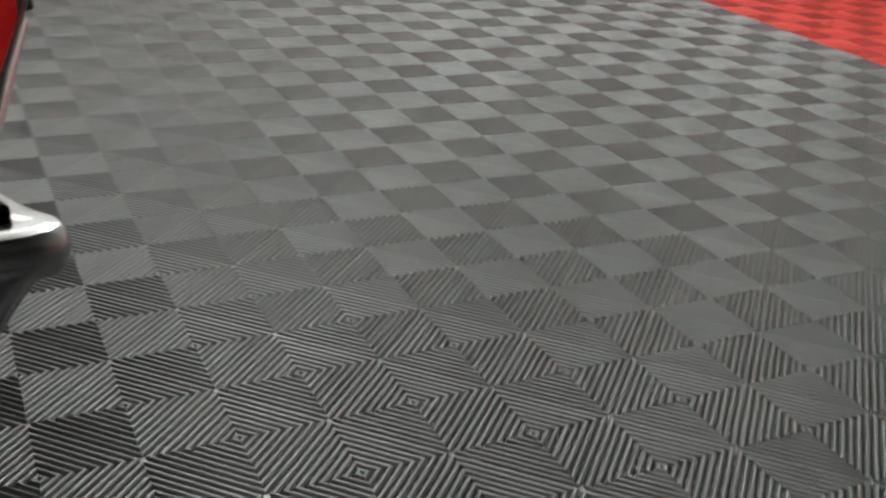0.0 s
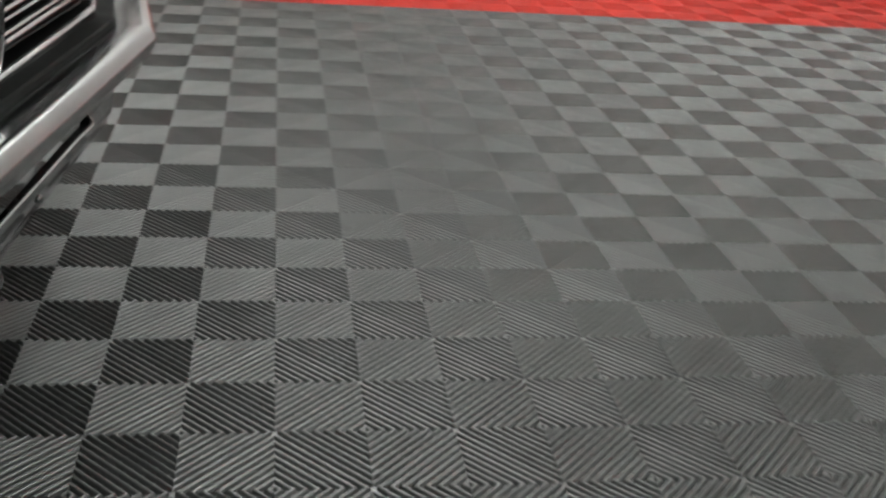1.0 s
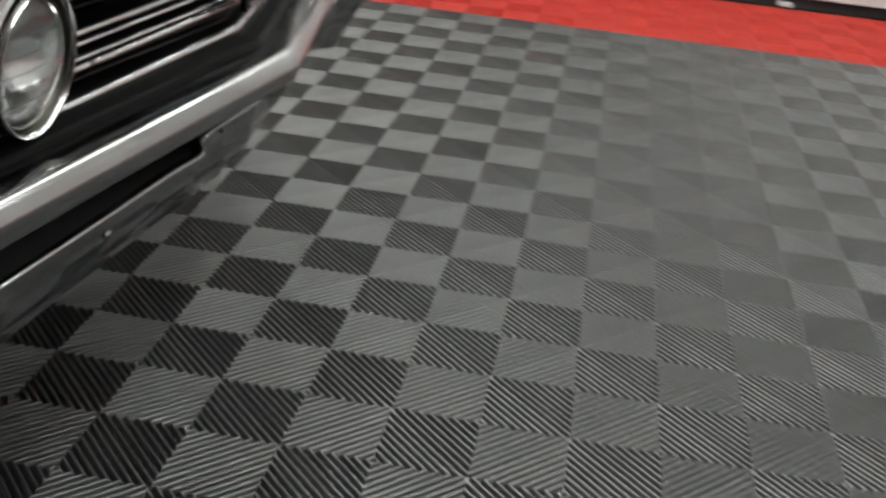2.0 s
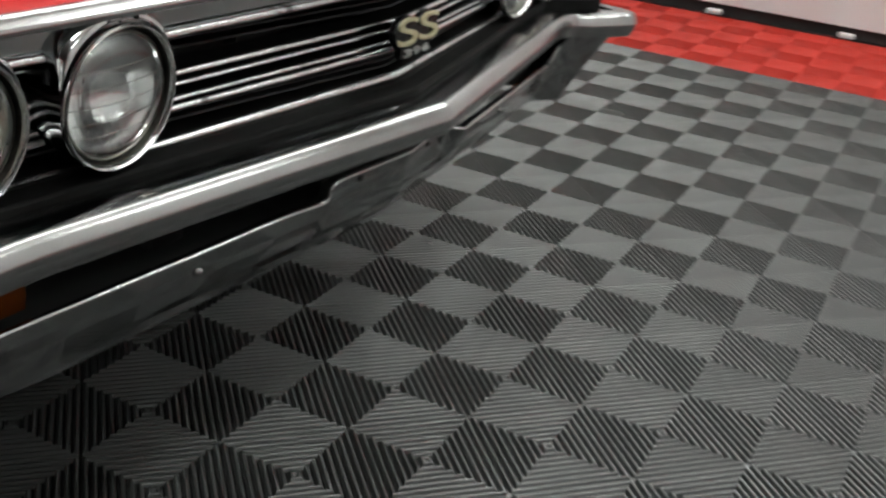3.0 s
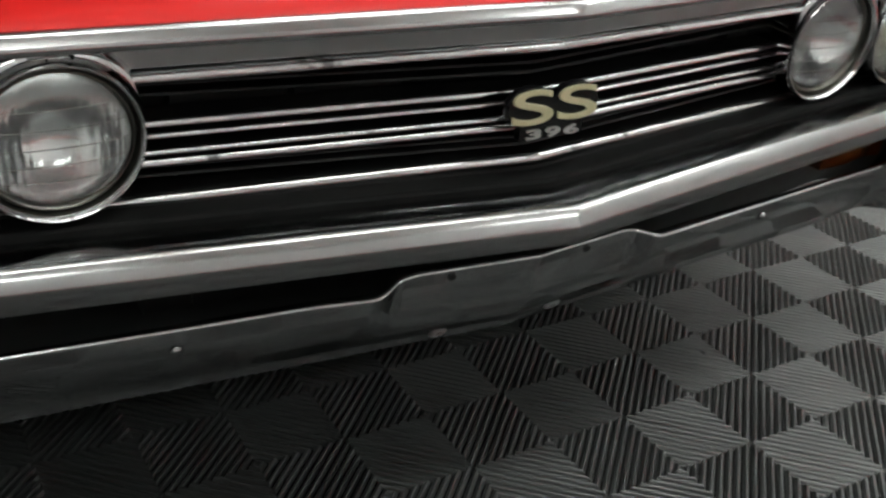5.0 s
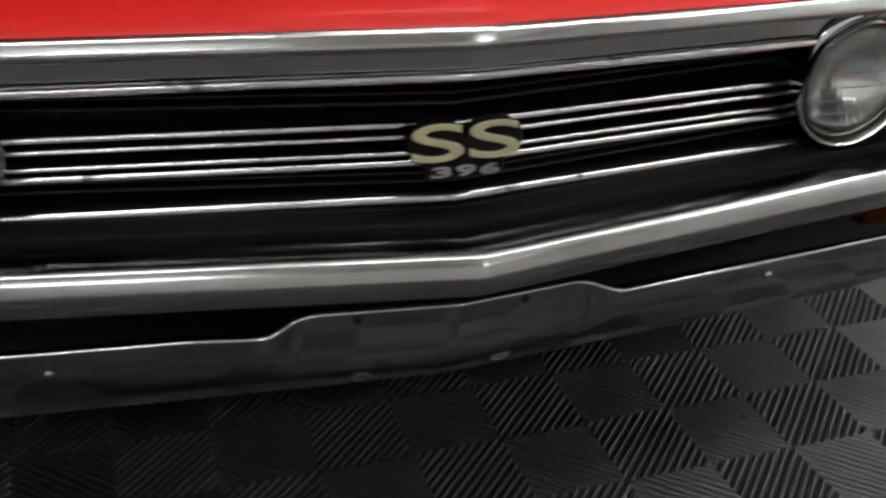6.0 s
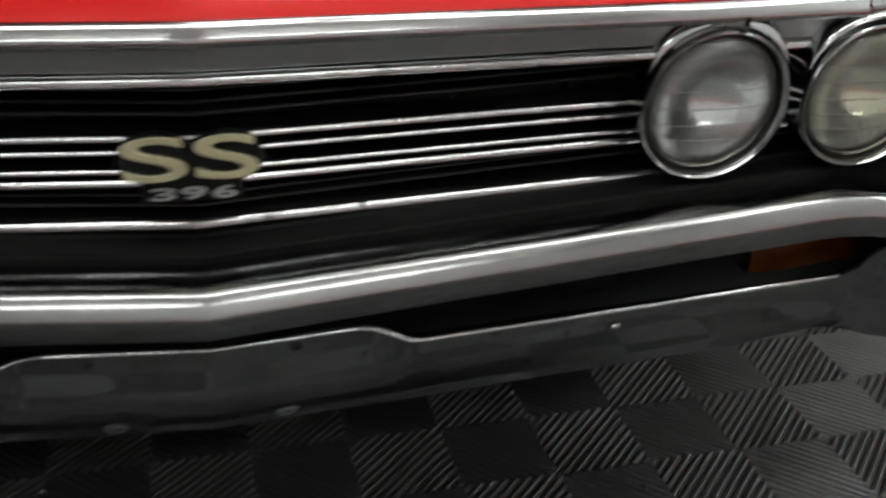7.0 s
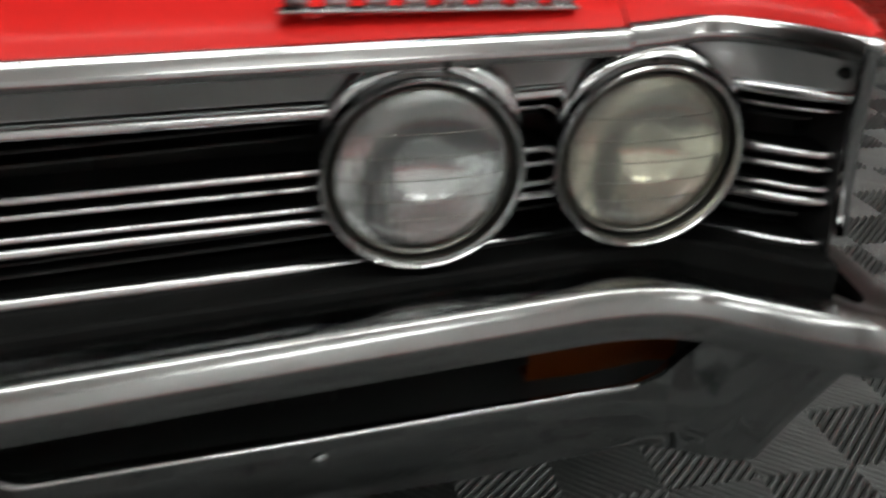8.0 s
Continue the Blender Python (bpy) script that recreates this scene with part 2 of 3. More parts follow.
# ---- floor of ribbed snap-together tiles ----
def tile_arrays(cross):
    """Concentric square ribs round the middle of a tile two cells wide, and lower cross-pieces."""
    verts, faces = [], []
    pitch, c = CELL / 8, CELL

    def ends_of(s):
        return ((s, 0.0), (0.0, s)) if s <= c else ((c, s - c), (s - c, c))

    def ribbon(a0, a1, low, high, turn):
        # a rib along x + y = const in the first quarter, turned into its own quarter
        m, w, foot = (a0 + a1) / 2, (a1 - a0) / 2, 0.15 * pitch
        base = len(verts)
        bow = [(w * math.sin(radians(g)), high - 0.0033 * (1 - math.cos(radians(g)))) for g in (-84, -52, -18, 18, 52, 84)]
        for s, z in ((a0 - foot, low), *((m + o, z) for o, z in bow), (a1 + foot, low)):
            for x, y in ends_of(min(max(s, 0.0), 2 * c)):
                verts.append((*turn(x, y), z))
        for k in range(0, 14, 2):
            faces.append((base + k, base + k + 1, base + k + 3, base + k + 2))

    for q in range(4):
        turn = ((lambda x, y: (x, y)), (lambda x, y: (-y, x)), (lambda x, y: (-x, -y)), (lambda x, y: (y, -x)))[q]
        for k in range(16):
            mid = (k + 0.5) * pitch
            ribbon(mid - 0.245 * pitch, mid + 0.245 * pitch, -0.008, 0.0, turn)
        for k in range(1, 16, 2) if cross else ():
            mid, w = k * pitch, 0.10 * pitch
            base = len(verts)
            for s in (mid - w, mid + w):
                # along x - y = const, seen from the corner (c, 0)
                e = ((c - s, 0.0), (c, s)) if s <= c else ((0.0, s - c), (2 * c - s, c))
                for x, y in e:
                    verts.append((*turn(x, y), -0.0056))
            faces.append((base, base + 1, base + 3, base + 2))
        # small solid webs where four cells meet with their rib ends
        d = 0.45 * pitch
        for web in (((c - d, 0.0), (c, 0.0), (c, d), (c - d / 2, d / 2)), ((0.0, c - d), (d / 2, c - d / 2), (d, c), (0.0, c))):
            base = len(verts)
            verts.extend((*turn(x, y), -0.0046) for x, y in web)
            faces.append((base, base + 1, base + 2, base + 3))
    return np.array(verts), np.array(faces)


def tile_mesh(name, mat, places, cross=True):
    v, f = tile_arrays(cross)
    n = len(places)
    shift = np.array([(x, y, 0.0) for x, y in places])
    vs = (v[None] + shift[:, None]).reshape(-1, 3)
    fs = (f[None] + (np.arange(n) * len(v))[:, None, None]).reshape(-1, 4)
    me = bpy.data.meshes.new(name)
    me.vertices.add(len(vs))
    me.vertices.foreach_set("co", vs.ravel())
    me.loops.add(fs.size)
    me.loops.foreach_set("vertex_index", fs.ravel().astype(np.int32))
    me.polygons.add(len(fs))
    me.polygons.foreach_set("loop_start", np.arange(0, fs.size, 4, dtype=np.int32))
    me.polygons.foreach_set("use_smooth", np.ones(len(fs), dtype=bool))
    me.update(calc_edges=True)
    me.validate()
    me.materials.append(mat)
    return me


def build_floor():
    floor = part("floor", box(BACK_X - 0.2, WALL_X + 0.2, BACK_Y - 0.2, WALL_Y + 0.2, -0.15, -0.0085), SLAB, sharp=0)
    tagged(floor, "dark floor slab under grey ribbed plastic tiles with a red tile border", "floor", kind="structure")
    grey_one, red_one = tile_mesh("tile", GREY_TILE, [(0, 0)]), tile_mesh("tile", RED_TILE, [(0, 0)])
    far = {"grey": [], "red": []}
    i0, i1 = int(TILES_X / CELL) // 2, int(WALL_X / CELL) // 2 + 1
    j0, j1 = int(TILES_Y / CELL) // 2, int(WALL_Y / CELL) // 2 + 1
    singles = 0
    for a in range(i0, i1):
        for b in range(j0, j1 + 1):
            x, y = (2 * a + 1) * CELL, 2 * b * CELL
            if x > WALL_X + 0.1 or y > WALL_Y + 0.1:
                continue
            red = x > RED_X or y > RED_Y
            near = -0.9 < x < 3.4 and -1.5 < y < 3.6
            if near and singles < 300:
                singles += 1
                ob = new("tile", red_one if red else grey_one)
                ob.location = (x, y, 0)
                ob.parent = floor
            else:
                far["red" if red else "grey"].append((x, y))
    for colour, mat in (("grey", GREY_TILE), ("red", RED_TILE)):
        ob = new("tile_field", tile_mesh("tile_field", mat, far[colour]))
        ob.parent = floor
        tagged(ob, colour + " ribbed plastic floor tiles", kind="stuff")
    return floor


def build_room():
    h = TOP
    for name, b, words in (
        ("wall_north", (BACK_X - 0.2, WALL_X + 0.2, WALL_Y, WALL_Y + 0.2, 0.05, h), "white painted wall behind the red tile border"),
        ("wall_east", (WALL_X, WALL_X + 0.2, BACK_Y - 0.2, WALL_Y - 0.002, 0.05, h), "white painted wall facing the car's grille"),
        ("wall_south", (BACK_X - 0.2, WALL_X - 0.002, BACK_Y - 0.2, BACK_Y, -0.005, h), "plain grey wall at the far side of the hall"),
        ("wall_west", (BACK_X - 0.2, BACK_X, BACK_Y + 0.002, WALL_Y - 0.002, -0.005, h), "plain grey wall at the far side of the hall"),
    ):
        tagged(part(name, box(*b), GREY_WALL if "grey" in words else WALL, sharp=0), words, "wall", kind="structure")
    tagged(part("ceiling", box(BACK_X - 0.2, WALL_X + 0.2, BACK_Y - 0.2, WALL_Y + 0.2, h + 0.002, h + 0.15), CEILING, sharp=0), "off-white flat ceiling with light panels", "ceiling", kind="structure")
    for name, b in (("baseboard_north", (BACK_X, WALL_X + 0.05, WALL_Y + 0.03, WALL_Y + 0.18, -0.008, 0.049)), ("baseboard_east", (WALL_X + 0.03, WALL_X + 0.18, BACK_Y, WALL_Y, -0.008, 0.049))):
        tagged(part(name, box(*b), SKIRT, sharp=0), "dark recessed strip under the white wall", "baseboard", kind="structure")
    foot = part("wall_foot", box(-0.035, 0.035, -0.02, 0.02, 0, 0.022, bevel=0.005), WALL)
    tagged(foot, "small white foot under the white wall panel", "wall foot", "feet along the wall")
    foot.location = (-0.75, WALL_Y - 0.005, 0.0)
    for k in range(1, 8):
        copy_thing(foot, Matrix.Translation((-0.75 + 0.64 * k, WALL_Y - 0.005, 0.0)))


def build_lights():
    fixture = part("ceiling_light", box(-0.035, 0.035, -0.66, 0.66, 0.0, 0.05, bevel=0.006), WALL)
    tagged(fixture, "white strip light hanging below the ceiling, switched on", "ceiling light", "hanging strip lights")
    part("diffuser", box(-0.15, 0.15, -0.64, 0.64, -0.045, -0.001, bevel=0.01), GLOW, fixture, "glowing white diffuser", sharp=0)
    for y in (-0.5, 0.5):
        part("stem", lathe([(.006, 0), (.006, .40)], (0, 0, 0), 10), WALL, fixture, at=(0, y, .048)).rotation_euler = (0, radians(-90), 0)
    spots = [(0.8, y, 0) for y in (-0.7, 0.85, 2.4)] + [(3.2, -1.3, 0), (3.2, 2.4, 0)] + [(-1.0, 1.1, 0), (-0.9, 3.7, 90), (0.75, 3.7, 90)]
    fixture.location = (*spots[0][:2], TOP - 0.446)
    for x, y, turn in spots[1:]:
        copy_thing(fixture, pose(x, y, TOP - 0.446, 0, 0, turn))


build_floor()
build_room()
build_lights()


# ---- the car: a swept-back V front whose outer ends jut forward ----
SWEEP, FLARE = 0.155, 0.106


def front(x0, u):
    """How far forward a line that meets the middle at x0 stands at u across the car."""
    return x0 - SWEEP * abs(u) + FLARE * smooth((abs(u) - 0.80) / 0.14)


def stations(u0, u1, step=0.04):
    us = {round(u0, 4), round(u1, 4)}
    n = max(1, round((u1 - u0) / step))
    us |= {round(u0 + (u1 - u0) * k / n, 4) for k in range(n + 1)}
    if u0 < 0 < u1:
        us.add(0.0)
    for s in (-1, 1):
        us |= {round(s * (0.80 + 0.02 * k), 4) for k in range(8) if u0 < s * (0.80 + 0.02 * k) < u1}
    return sorted(us)


def sheet(profile, u0, u1, step=0.04, bm=None, rise=0.0):
    """A profile of (x0, z) pairs swept across the front."""
    return skin([[(front(x, u) - CAR_X, u, z + rise * abs(u)) for x, z in profile] for u in stations(u0, u1, step)], bm=bm)


def bar(x0, z, height, depth, u0, u1, bm=None, rise=0.0):
    """A rounded moulding with closed ends, swept across the front."""
    ring = [(-depth, -height / 2), (-0.0015, -height / 2), (0.0, -height * 0.36), (0.0, -height * 0.16), (-height * 0.07, height * 0.10), (-height * 0.22, height * 0.33), (-height * 0.50, height / 2), (-depth, height / 2)]
    rows = []
    for u in stations(u0, u1):
        rows.append([(front(x0 + dx, u) - CAR_X, u, z + dz + rise * min(abs(u), .56)) for dx, dz in ring])
    bm = skin(rows, closed=True, bm=bm)
    bm.verts.ensure_lookup_table()
    n = len(ring)
    total = len(bm.verts)
    first = total - n * len(rows)
    bm.faces.new([bm.verts[first + k] for k in range(n)])
    bm.faces.new([bm.verts[total - 1 - k] for k in range(n)])
    bmesh.ops.recalc_face_normals(bm, faces=bm.faces)
    return bm


car = new("car")
car.location = (CAR_X, MID_Y, 0)
car.rotation_euler = (-.0055, 0, 0)   # it leans a touch to its left
tagged(car, "glossy red 1960s coupe with chrome bumper on ribbed tiles", "car")


def build_bumper():
    # guide lines (x, u) from the middle to the wrapped end: nose crease, lower edge, inner top edge
    nose = [(-0.241, 0), (-0.303, .40), (-0.3526, .72), (-0.358, .80), (-0.342, .845), (-0.312, .885), (-0.287, .915), (-0.268, .945), (-0.274, .970), (-0.315, .986), (-0.42, .988), (-0.58, .980)]
    foot = [(-0.360, 0), (-0.395, .40), (-0.4182, .704), (-0.422, .78), (-0.412, .83), (-0.400, .86), (-0.392, .885), (-0.390, .905), (-0.395, .918), (-0.42, .925), (-0.48, .928), (-0.60, .925)]
    back = [(-0.335, 0), (-0.397, .40), (-0.4314, .72), (-0.434, .80), (-0.420, .83), (-0.404, .865), (-0.374, .895), (-0.345, .918), (-0.314, .936), (-0.33, .950), (-0.42, .957), (-0.58, .952)]
    knots = [0, 4, 7.2, 8, 8.6, 9.2, 9.7, 10.2, 10.6, 11.1, 12, 14]

    def along(line, s):
        # a smooth run through the knots past the straight part
        s = min(max(s, 0), knots[-1])
        k = max(i for i in range(len(knots) - 1) if knots[i] <= s)
        a, b = knots[k], knots[k + 1]
        t = (s - a) / (b - a)
        p, q = Vector(line[k]), Vector(line[k + 1])
        if k < 2:
            return p.lerp(q, t)
        m0 = (q - Vector(line[k - 1])) / (b - knots[k - 1]) * (b - a)
        m1 = (Vector(line[k + 2]) - p) / (knots[k + 2] - a) * (b - a) if k + 2 < len(line) else q - p
        return p * (2 * t**3 - 3 * t**2 + 1) + m0 * (t**3 - 2 * t**2 + t) + q * (3 * t**2 - 2 * t**3) + m1 * (t**3 - t**2)

    # the blade stands further forward than the panel under it
    lead = [(x + (.023 if u < .86 else .016 if u < .9 else .008 if u < .98 else .003), u) for x, u in nose]

    def place(s, side, w, z, inner=False, blade=False):
        a, b = along(lead if blade else nose, s), along(back if inner else foot, s)
        p = a.lerp(b, w)
        # the ends sit unevenly: one a little proud, the other tucked in
        p.x += (.018 if blade else .004) * smooth((s - 7.6) / 2.4) if side > 0 else -.012 * smooth((s - 7.6) / 2.4)
        drop = (.013 if side > 0 else .006) * smooth((s - 7) / 1.8) if blade else 0
        if inner:
            drop -= .005 * w * smooth((s - 9) / 1.2)   # the wrapped end slopes outwards
        return (p.x - CAR_X, side * p.y, z - drop)

    half = [k * 0.05 for k in range(60)] + [3 + k * 0.25 for k in range(21)] + [8 + 0.1 * k for k in range(1, 61)]
    run = [(-1, s) for s in reversed(half[1:])] + [(1, s) for s in half]

    blade = [(1.0, .575, 1), (1.0, .5870, 1), (0.75, .5890, 1), (0.42, .5912, 1), (0.22, .5915, 1), (0.130, .5900, 1), (0.087, .5868, 1), (0.04, .5775, 1), (0.012, .5708, 1), (0.0025, .5675, 1), (0.0, .5643, 0), (0.009, .559, 0), (0.034, .551, 0), (0.058, .5435, 0), (0.082, .5390, 0), (0.100, .5380, 0), (0.150, .5385, 0), (0.55, .541, 0)]
    bm = skin([[place(s, side, w, z, inner, True) for w, z, inner in blade] for side, s in run])
    bmesh.ops.recalc_face_normals(bm, faces=bm.faces)
    bumper = part("bumper", bm, BLADE_CHROME, car, "polished chrome bumper blade with slots below", 30)

    lip = [(0, .4935), (.152, .4910), (.160, .4895), (.213, .4765), (.222, .4750), (.45, .468), (.76, .462), (.785, .464), (.80, .474), (.825, .512), (.838, .536), (.850, .552), (2, .552)]
    slope = [(.355, 1.0), (.366, .93), (.385, .74), (.40, .62), (.438, .34), (.474, .24), (.50, .17), (.534, .08), (.556, .02)]

    def lean(z):
        return sum(key(z + d, slope) for d in (-.015, -.01, -.005, 0, .005, .01, .015)) / 7

    def face(u, z):
        # the middle is let in towards its top, with a ramp at each side; the wrapped end is plainer
        end = smooth((u - .83) / .09)
        return lean(z) * (1 - end) + (max(0, .552 - z) / .2) ** .8 * end + .22 * (1 - smooth((u - .170) / .045)) * smooth((z - .385) / .085)

    def low(u):
        return key(u, [(0, .352), (.30, .350), (.66, .352), (.75, .362), (.80, .366), (.85, .358), (.93, .352), (2, .352)])

    def slot_top(side, u):
        # one half hangs a little higher than the other
        return key(u - .012, lip) + .005 * smooth((u - .22) / .1) if side < 0 else key(u, lip)

    rows = []
    for side, s in run:
        u = along(nose, s).y
        top = slot_top(side, u) if s < 9 else .552
        z0 = low(along(foot, s).y)
        shift = .012 if side < 0 else 0
        line = []
        for k in range(13):
            z = z0 + (top - z0) * k / 12
            line.append(place(s, side, face(u - shift, z), z))
        line.append(place(s, side, face(u - shift, top) + 0.05, top + 0.002))
        line.append(place(s, side, face(u - shift, top) + 0.20, top - 0.002))
        line.insert(0, place(s, side, 1.12, z0 + 0.004))
        rows.append(line)
    bm = skin(rows)
    bmesh.ops.recalc_face_normals(bm, faces=bm.faces)
    panel = part("lower_panel", bm, WORN_CHROME, car, "dull scratched chrome lower bumper panel", 30)

    # bright rolled edge along the slot
    rows = []
    for side, s in run:
        u = along(nose, s).y
        if u > .80 or s > 8:
            continue
        top = slot_top(side, u)
        w = face(u - (.012 if side < 0 else 0), top)
        rows.append([place(s, side, w + dw, top + dz) for dw, dz in ((.004, -.003), (-.012, -.0022), (-.017, -.0005), (-.010, .0012), (.006, .0028), (.03, .0034), (.06, .0026))])
    bm = skin(rows)
    bmesh.ops.recalc_face_normals(bm, faces=bm.faces)
    part("slot_edge", bm, CHROME, panel, "bright rolled chrome edge of the slot", 60)

    for side in (-1, 1):
        bolt = lathe([(0, .004), (.0038, .0036), (.0065, .0020), (.0080, -.001), (.0084, -.006)], (0, 0, 0), 20)
        p = place(4.61, side, .325, .441)
        part("bolt", bolt, WORN_CHROME, panel, "rounded chrome bolt head", at=p).rotation_euler = (0, radians(22), 0)
        for s, z, tilt in ((1.02 if side < 0 else .80, .365 if side < 0 else .369, 38), (1.19 if side < 0 else .88, .4795, 18)):
            at = place(s, side, face(s * .1, z) - .012, z)
            hole = lathe([(0, .0014), (.0046, .0014), (.0056, .0004), (.006, -.003)], (0, 0, 0), 16)
            part("bolt_hole", hole, BLACK, panel, "empty dark bolt hole", at=at).rotation_euler = (0, radians(tilt), 0)
            if z < .4:
                rim = lathe([(.0052, .0006), (.0075, .0026), (.0105, .0020), (.0145, -.0012), (.016, -.004)], (0, 0, 0), 20)
                part("hole_rim", rim, SATIN, panel, "dented metal round the bolt hole", 40, at=at).rotation_euler = (0, radians(tilt), 0)
    # black sheet painting the shade behind the slot, and the amber lamps at its outer ends
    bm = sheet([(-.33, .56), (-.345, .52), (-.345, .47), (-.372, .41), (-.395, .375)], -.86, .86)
    part("slot_backing", bm, BLACK, car, "black sheet standing in for the shade inside the bumper slot")
    for side in (-1, 1):
        rows = []
        for k in range(13):
            u = .672 + .16 * k / 12
            x = front(-.318, u) - CAR_X
            dome = .006 * math.sin(math.pi * k / 12)
            rows.append([(x - .03, side * u, .4525), (x + dome, side * u, .4530), (x + .004 + dome, side * u, .476), (x + dome, side * u, .4990), (x - .03, side * u, .5000)])
        bm = skin(rows)
        bmesh.ops.recalc_face_normals(bm, faces=bm.faces)
        part("turn_signal", bm, AMBER, bumper, "amber plastic turn signal lens set in the slot")
    # brackets that carry the bumper
    for side in (-1, 1):
        part("bracket", box(-.75 - CAR_X, -.40 - CAR_X, side * .45 - .03, side * .45 + .03, .46, .50, bevel=.004), BLACK, bumper)


LAMPS = ((-.765, True), (-.558, False), (.560, False), (.767, True))
LAMP_Z = {False: .6965, True: .6930}


def gaps(z, r, end=.932):
    """What the round lamps leave free of a line across the front at height z."""
    cuts = []
    for u, outer in LAMPS:
        dz = z - LAMP_Z[outer]
        half = math.sqrt(max(0.0, r * r - dz * dz))
        if half > .01:
            cuts.append((u - half, u + half))
    edges = [-end] + [v for c in cuts for v in c] + [end]
    return [(a, b) for a, b in zip(edges[::2], edges[1::2]) if b - a > .004]


def build_grille():
    bm = sheet([(-.30, .772), (-.40, .765), (-.40, .605), (-.345, .602)], -.942, .942)
    grille = part("grille", bm, BLACK, car, "black grille with bright horizontal mouldings")
    # bright mouldings, broken by the lamps; and black fins between them
    for z, h, middle in ((.747, .0044, 0), (.706, .0076, 1), (.692, .0050, 1), (.673, .0050, 1), (.661, .0076, 1), (.617, .0102, 1)):
        for u0, u1 in gaps(z - .010, .0835):
            if middle or abs(u0 + u1) > .4:
                part("moulding", bar(-.321, z, h, .007, u0, u1, rise=-.021), MOULDING, grille, "thin chrome moulding", 40)
                part("fin", bar(-.327, z, h * .8, .045, u0, u1, rise=-.021), SILL, grille, "black fin behind the moulding", 30)
    for z in (.757, .745, .733, .721, .683, .649, .638, .627):
        part("fin", bar(-.346, z, .0036, .04, -.92, .92), BLACK, grille, "thin black fin", 30)
    for side in (-1, 1):
        part("end_panel", box(-.53 - CAR_X, -.350 - CAR_X, side * .934 - .0015, side * .934 + .0015, .59, .795), BLACK, grille, sharp=0)
    # upright webs far back in the grille
    for u in (-.42, -.28, -.14, .14, .28, .42):
        x = front(-.378, u) - CAR_X
        part("web", box(x - .04, x, u - .002, u + .002, .61, .765), BLACK, grille, sharp=0)
    # stepped black sill between grille and bumper
    bm = sheet([(-.326, .6085), (-.3215, .6070), (-.3190, .6040), (-.3165, .6030), (-.292, .6018), (-.289, .6005), (-.287, .5975), (-.286, .565)], -.932, .932)
    part("sill", bm, SILL, grille, "satin black stepped sill behind the bumper", 20)
    return grille


HEAD_RISE = -.022


def corner_lift(u):
    """The wing corners stand a little higher than the bonnet edge beside them."""
    return .003 + .006 * smooth((u - .744) / .10)


def build_header():
    # silver panel under the bonnet, its lower moulding, and the bright lip above
    bm = sheet([(-.292, .8200), (-.294, .8045), (-.300, .776), (-.312, .772)], -.935, .935, rise=HEAD_RISE)
    header = part("header_panel", bm, SATIN, car, "brushed silver panel above the grille")
    for u0, u1 in gaps(.756, .0955):
        part("moulding", bar(-.292, .7695, .0100, .014, u0, u1, rise=-.026), MOULDING, header, "chrome moulding under the panel", 40)
    ring = [(-.287, .8265), (-.2785, .8264), (-.2758, .8257), (-.2738, .8240), (-.2712, .8194), (-.2684, .8145), (-.2676, .8128), (-.2673, .8110), (-.2670, .8062), (-.2680, .8046), (-.2720, .8036), (-.288, .8038)]
    part("bonnet_lip", sheet(ring, -.742, .742, rise=HEAD_RISE), LIP_CHROME, header, "bright chrome lip along the bonnet edge", 40)
    for side in (-1, 1):
        rows = []
        for k in range(17):
            u = .744 + .171 * k / 16
            thin = 1 - .08 * smooth(k / 14)
            lift = corner_lift(u) + HEAD_RISE * u
            rows.append([(front(-.2745 + (x + .2745) * (thin if x > -.2745 else 1), u) + .030 * smooth((u - .865) / .05) - CAR_X, side * u, .8265 - (.8265 - z) * thin + lift) for x, z in ring])
        bm = skin(rows)
        bmesh.ops.recalc_face_normals(bm, faces=bm.faces)
        part("corner_lip", bm, LIP_CHROME, header, "chrome lip over the wing corner", 40)
        # upright moulding at the outer corner, leaning forward at its top
        rows = []
        for k in range(15):
            t = k / 14
            x = -.281 - .062 * t - .006 * math.sin(math.pi * t)
            u = .902 + .038 * t
            z = .810 - .188 * t
            rows.append([(x + dx - CAR_X, side * (u + du), z) for dx, du in ((-.050, .030), (-.009, -.003), (-.002, -.003), (.0, .003), (-.002, .008), (-.008, .011), (-.014, .010))])
        bm = skin(rows)
        bmesh.ops.recalc_face_normals(bm, faces=bm.faces)
        part("corner_moulding", bm, CHROME, header, "upright chrome moulding at the corner", 40)
        screw = lathe([(0, .002), (.0038, .002), (.005, 0), (.005, -.010)], (0, 0, 0), 12)
        part("screw", screw, BLACK, header, at=(front(-.296, .916) - CAR_X + .004, side * .916, .776))


LENS_R, LENS_BULGE = 0.0795, 0.0150
LAMP_SIZE, LAMP_TILT = 0.935, 6.0


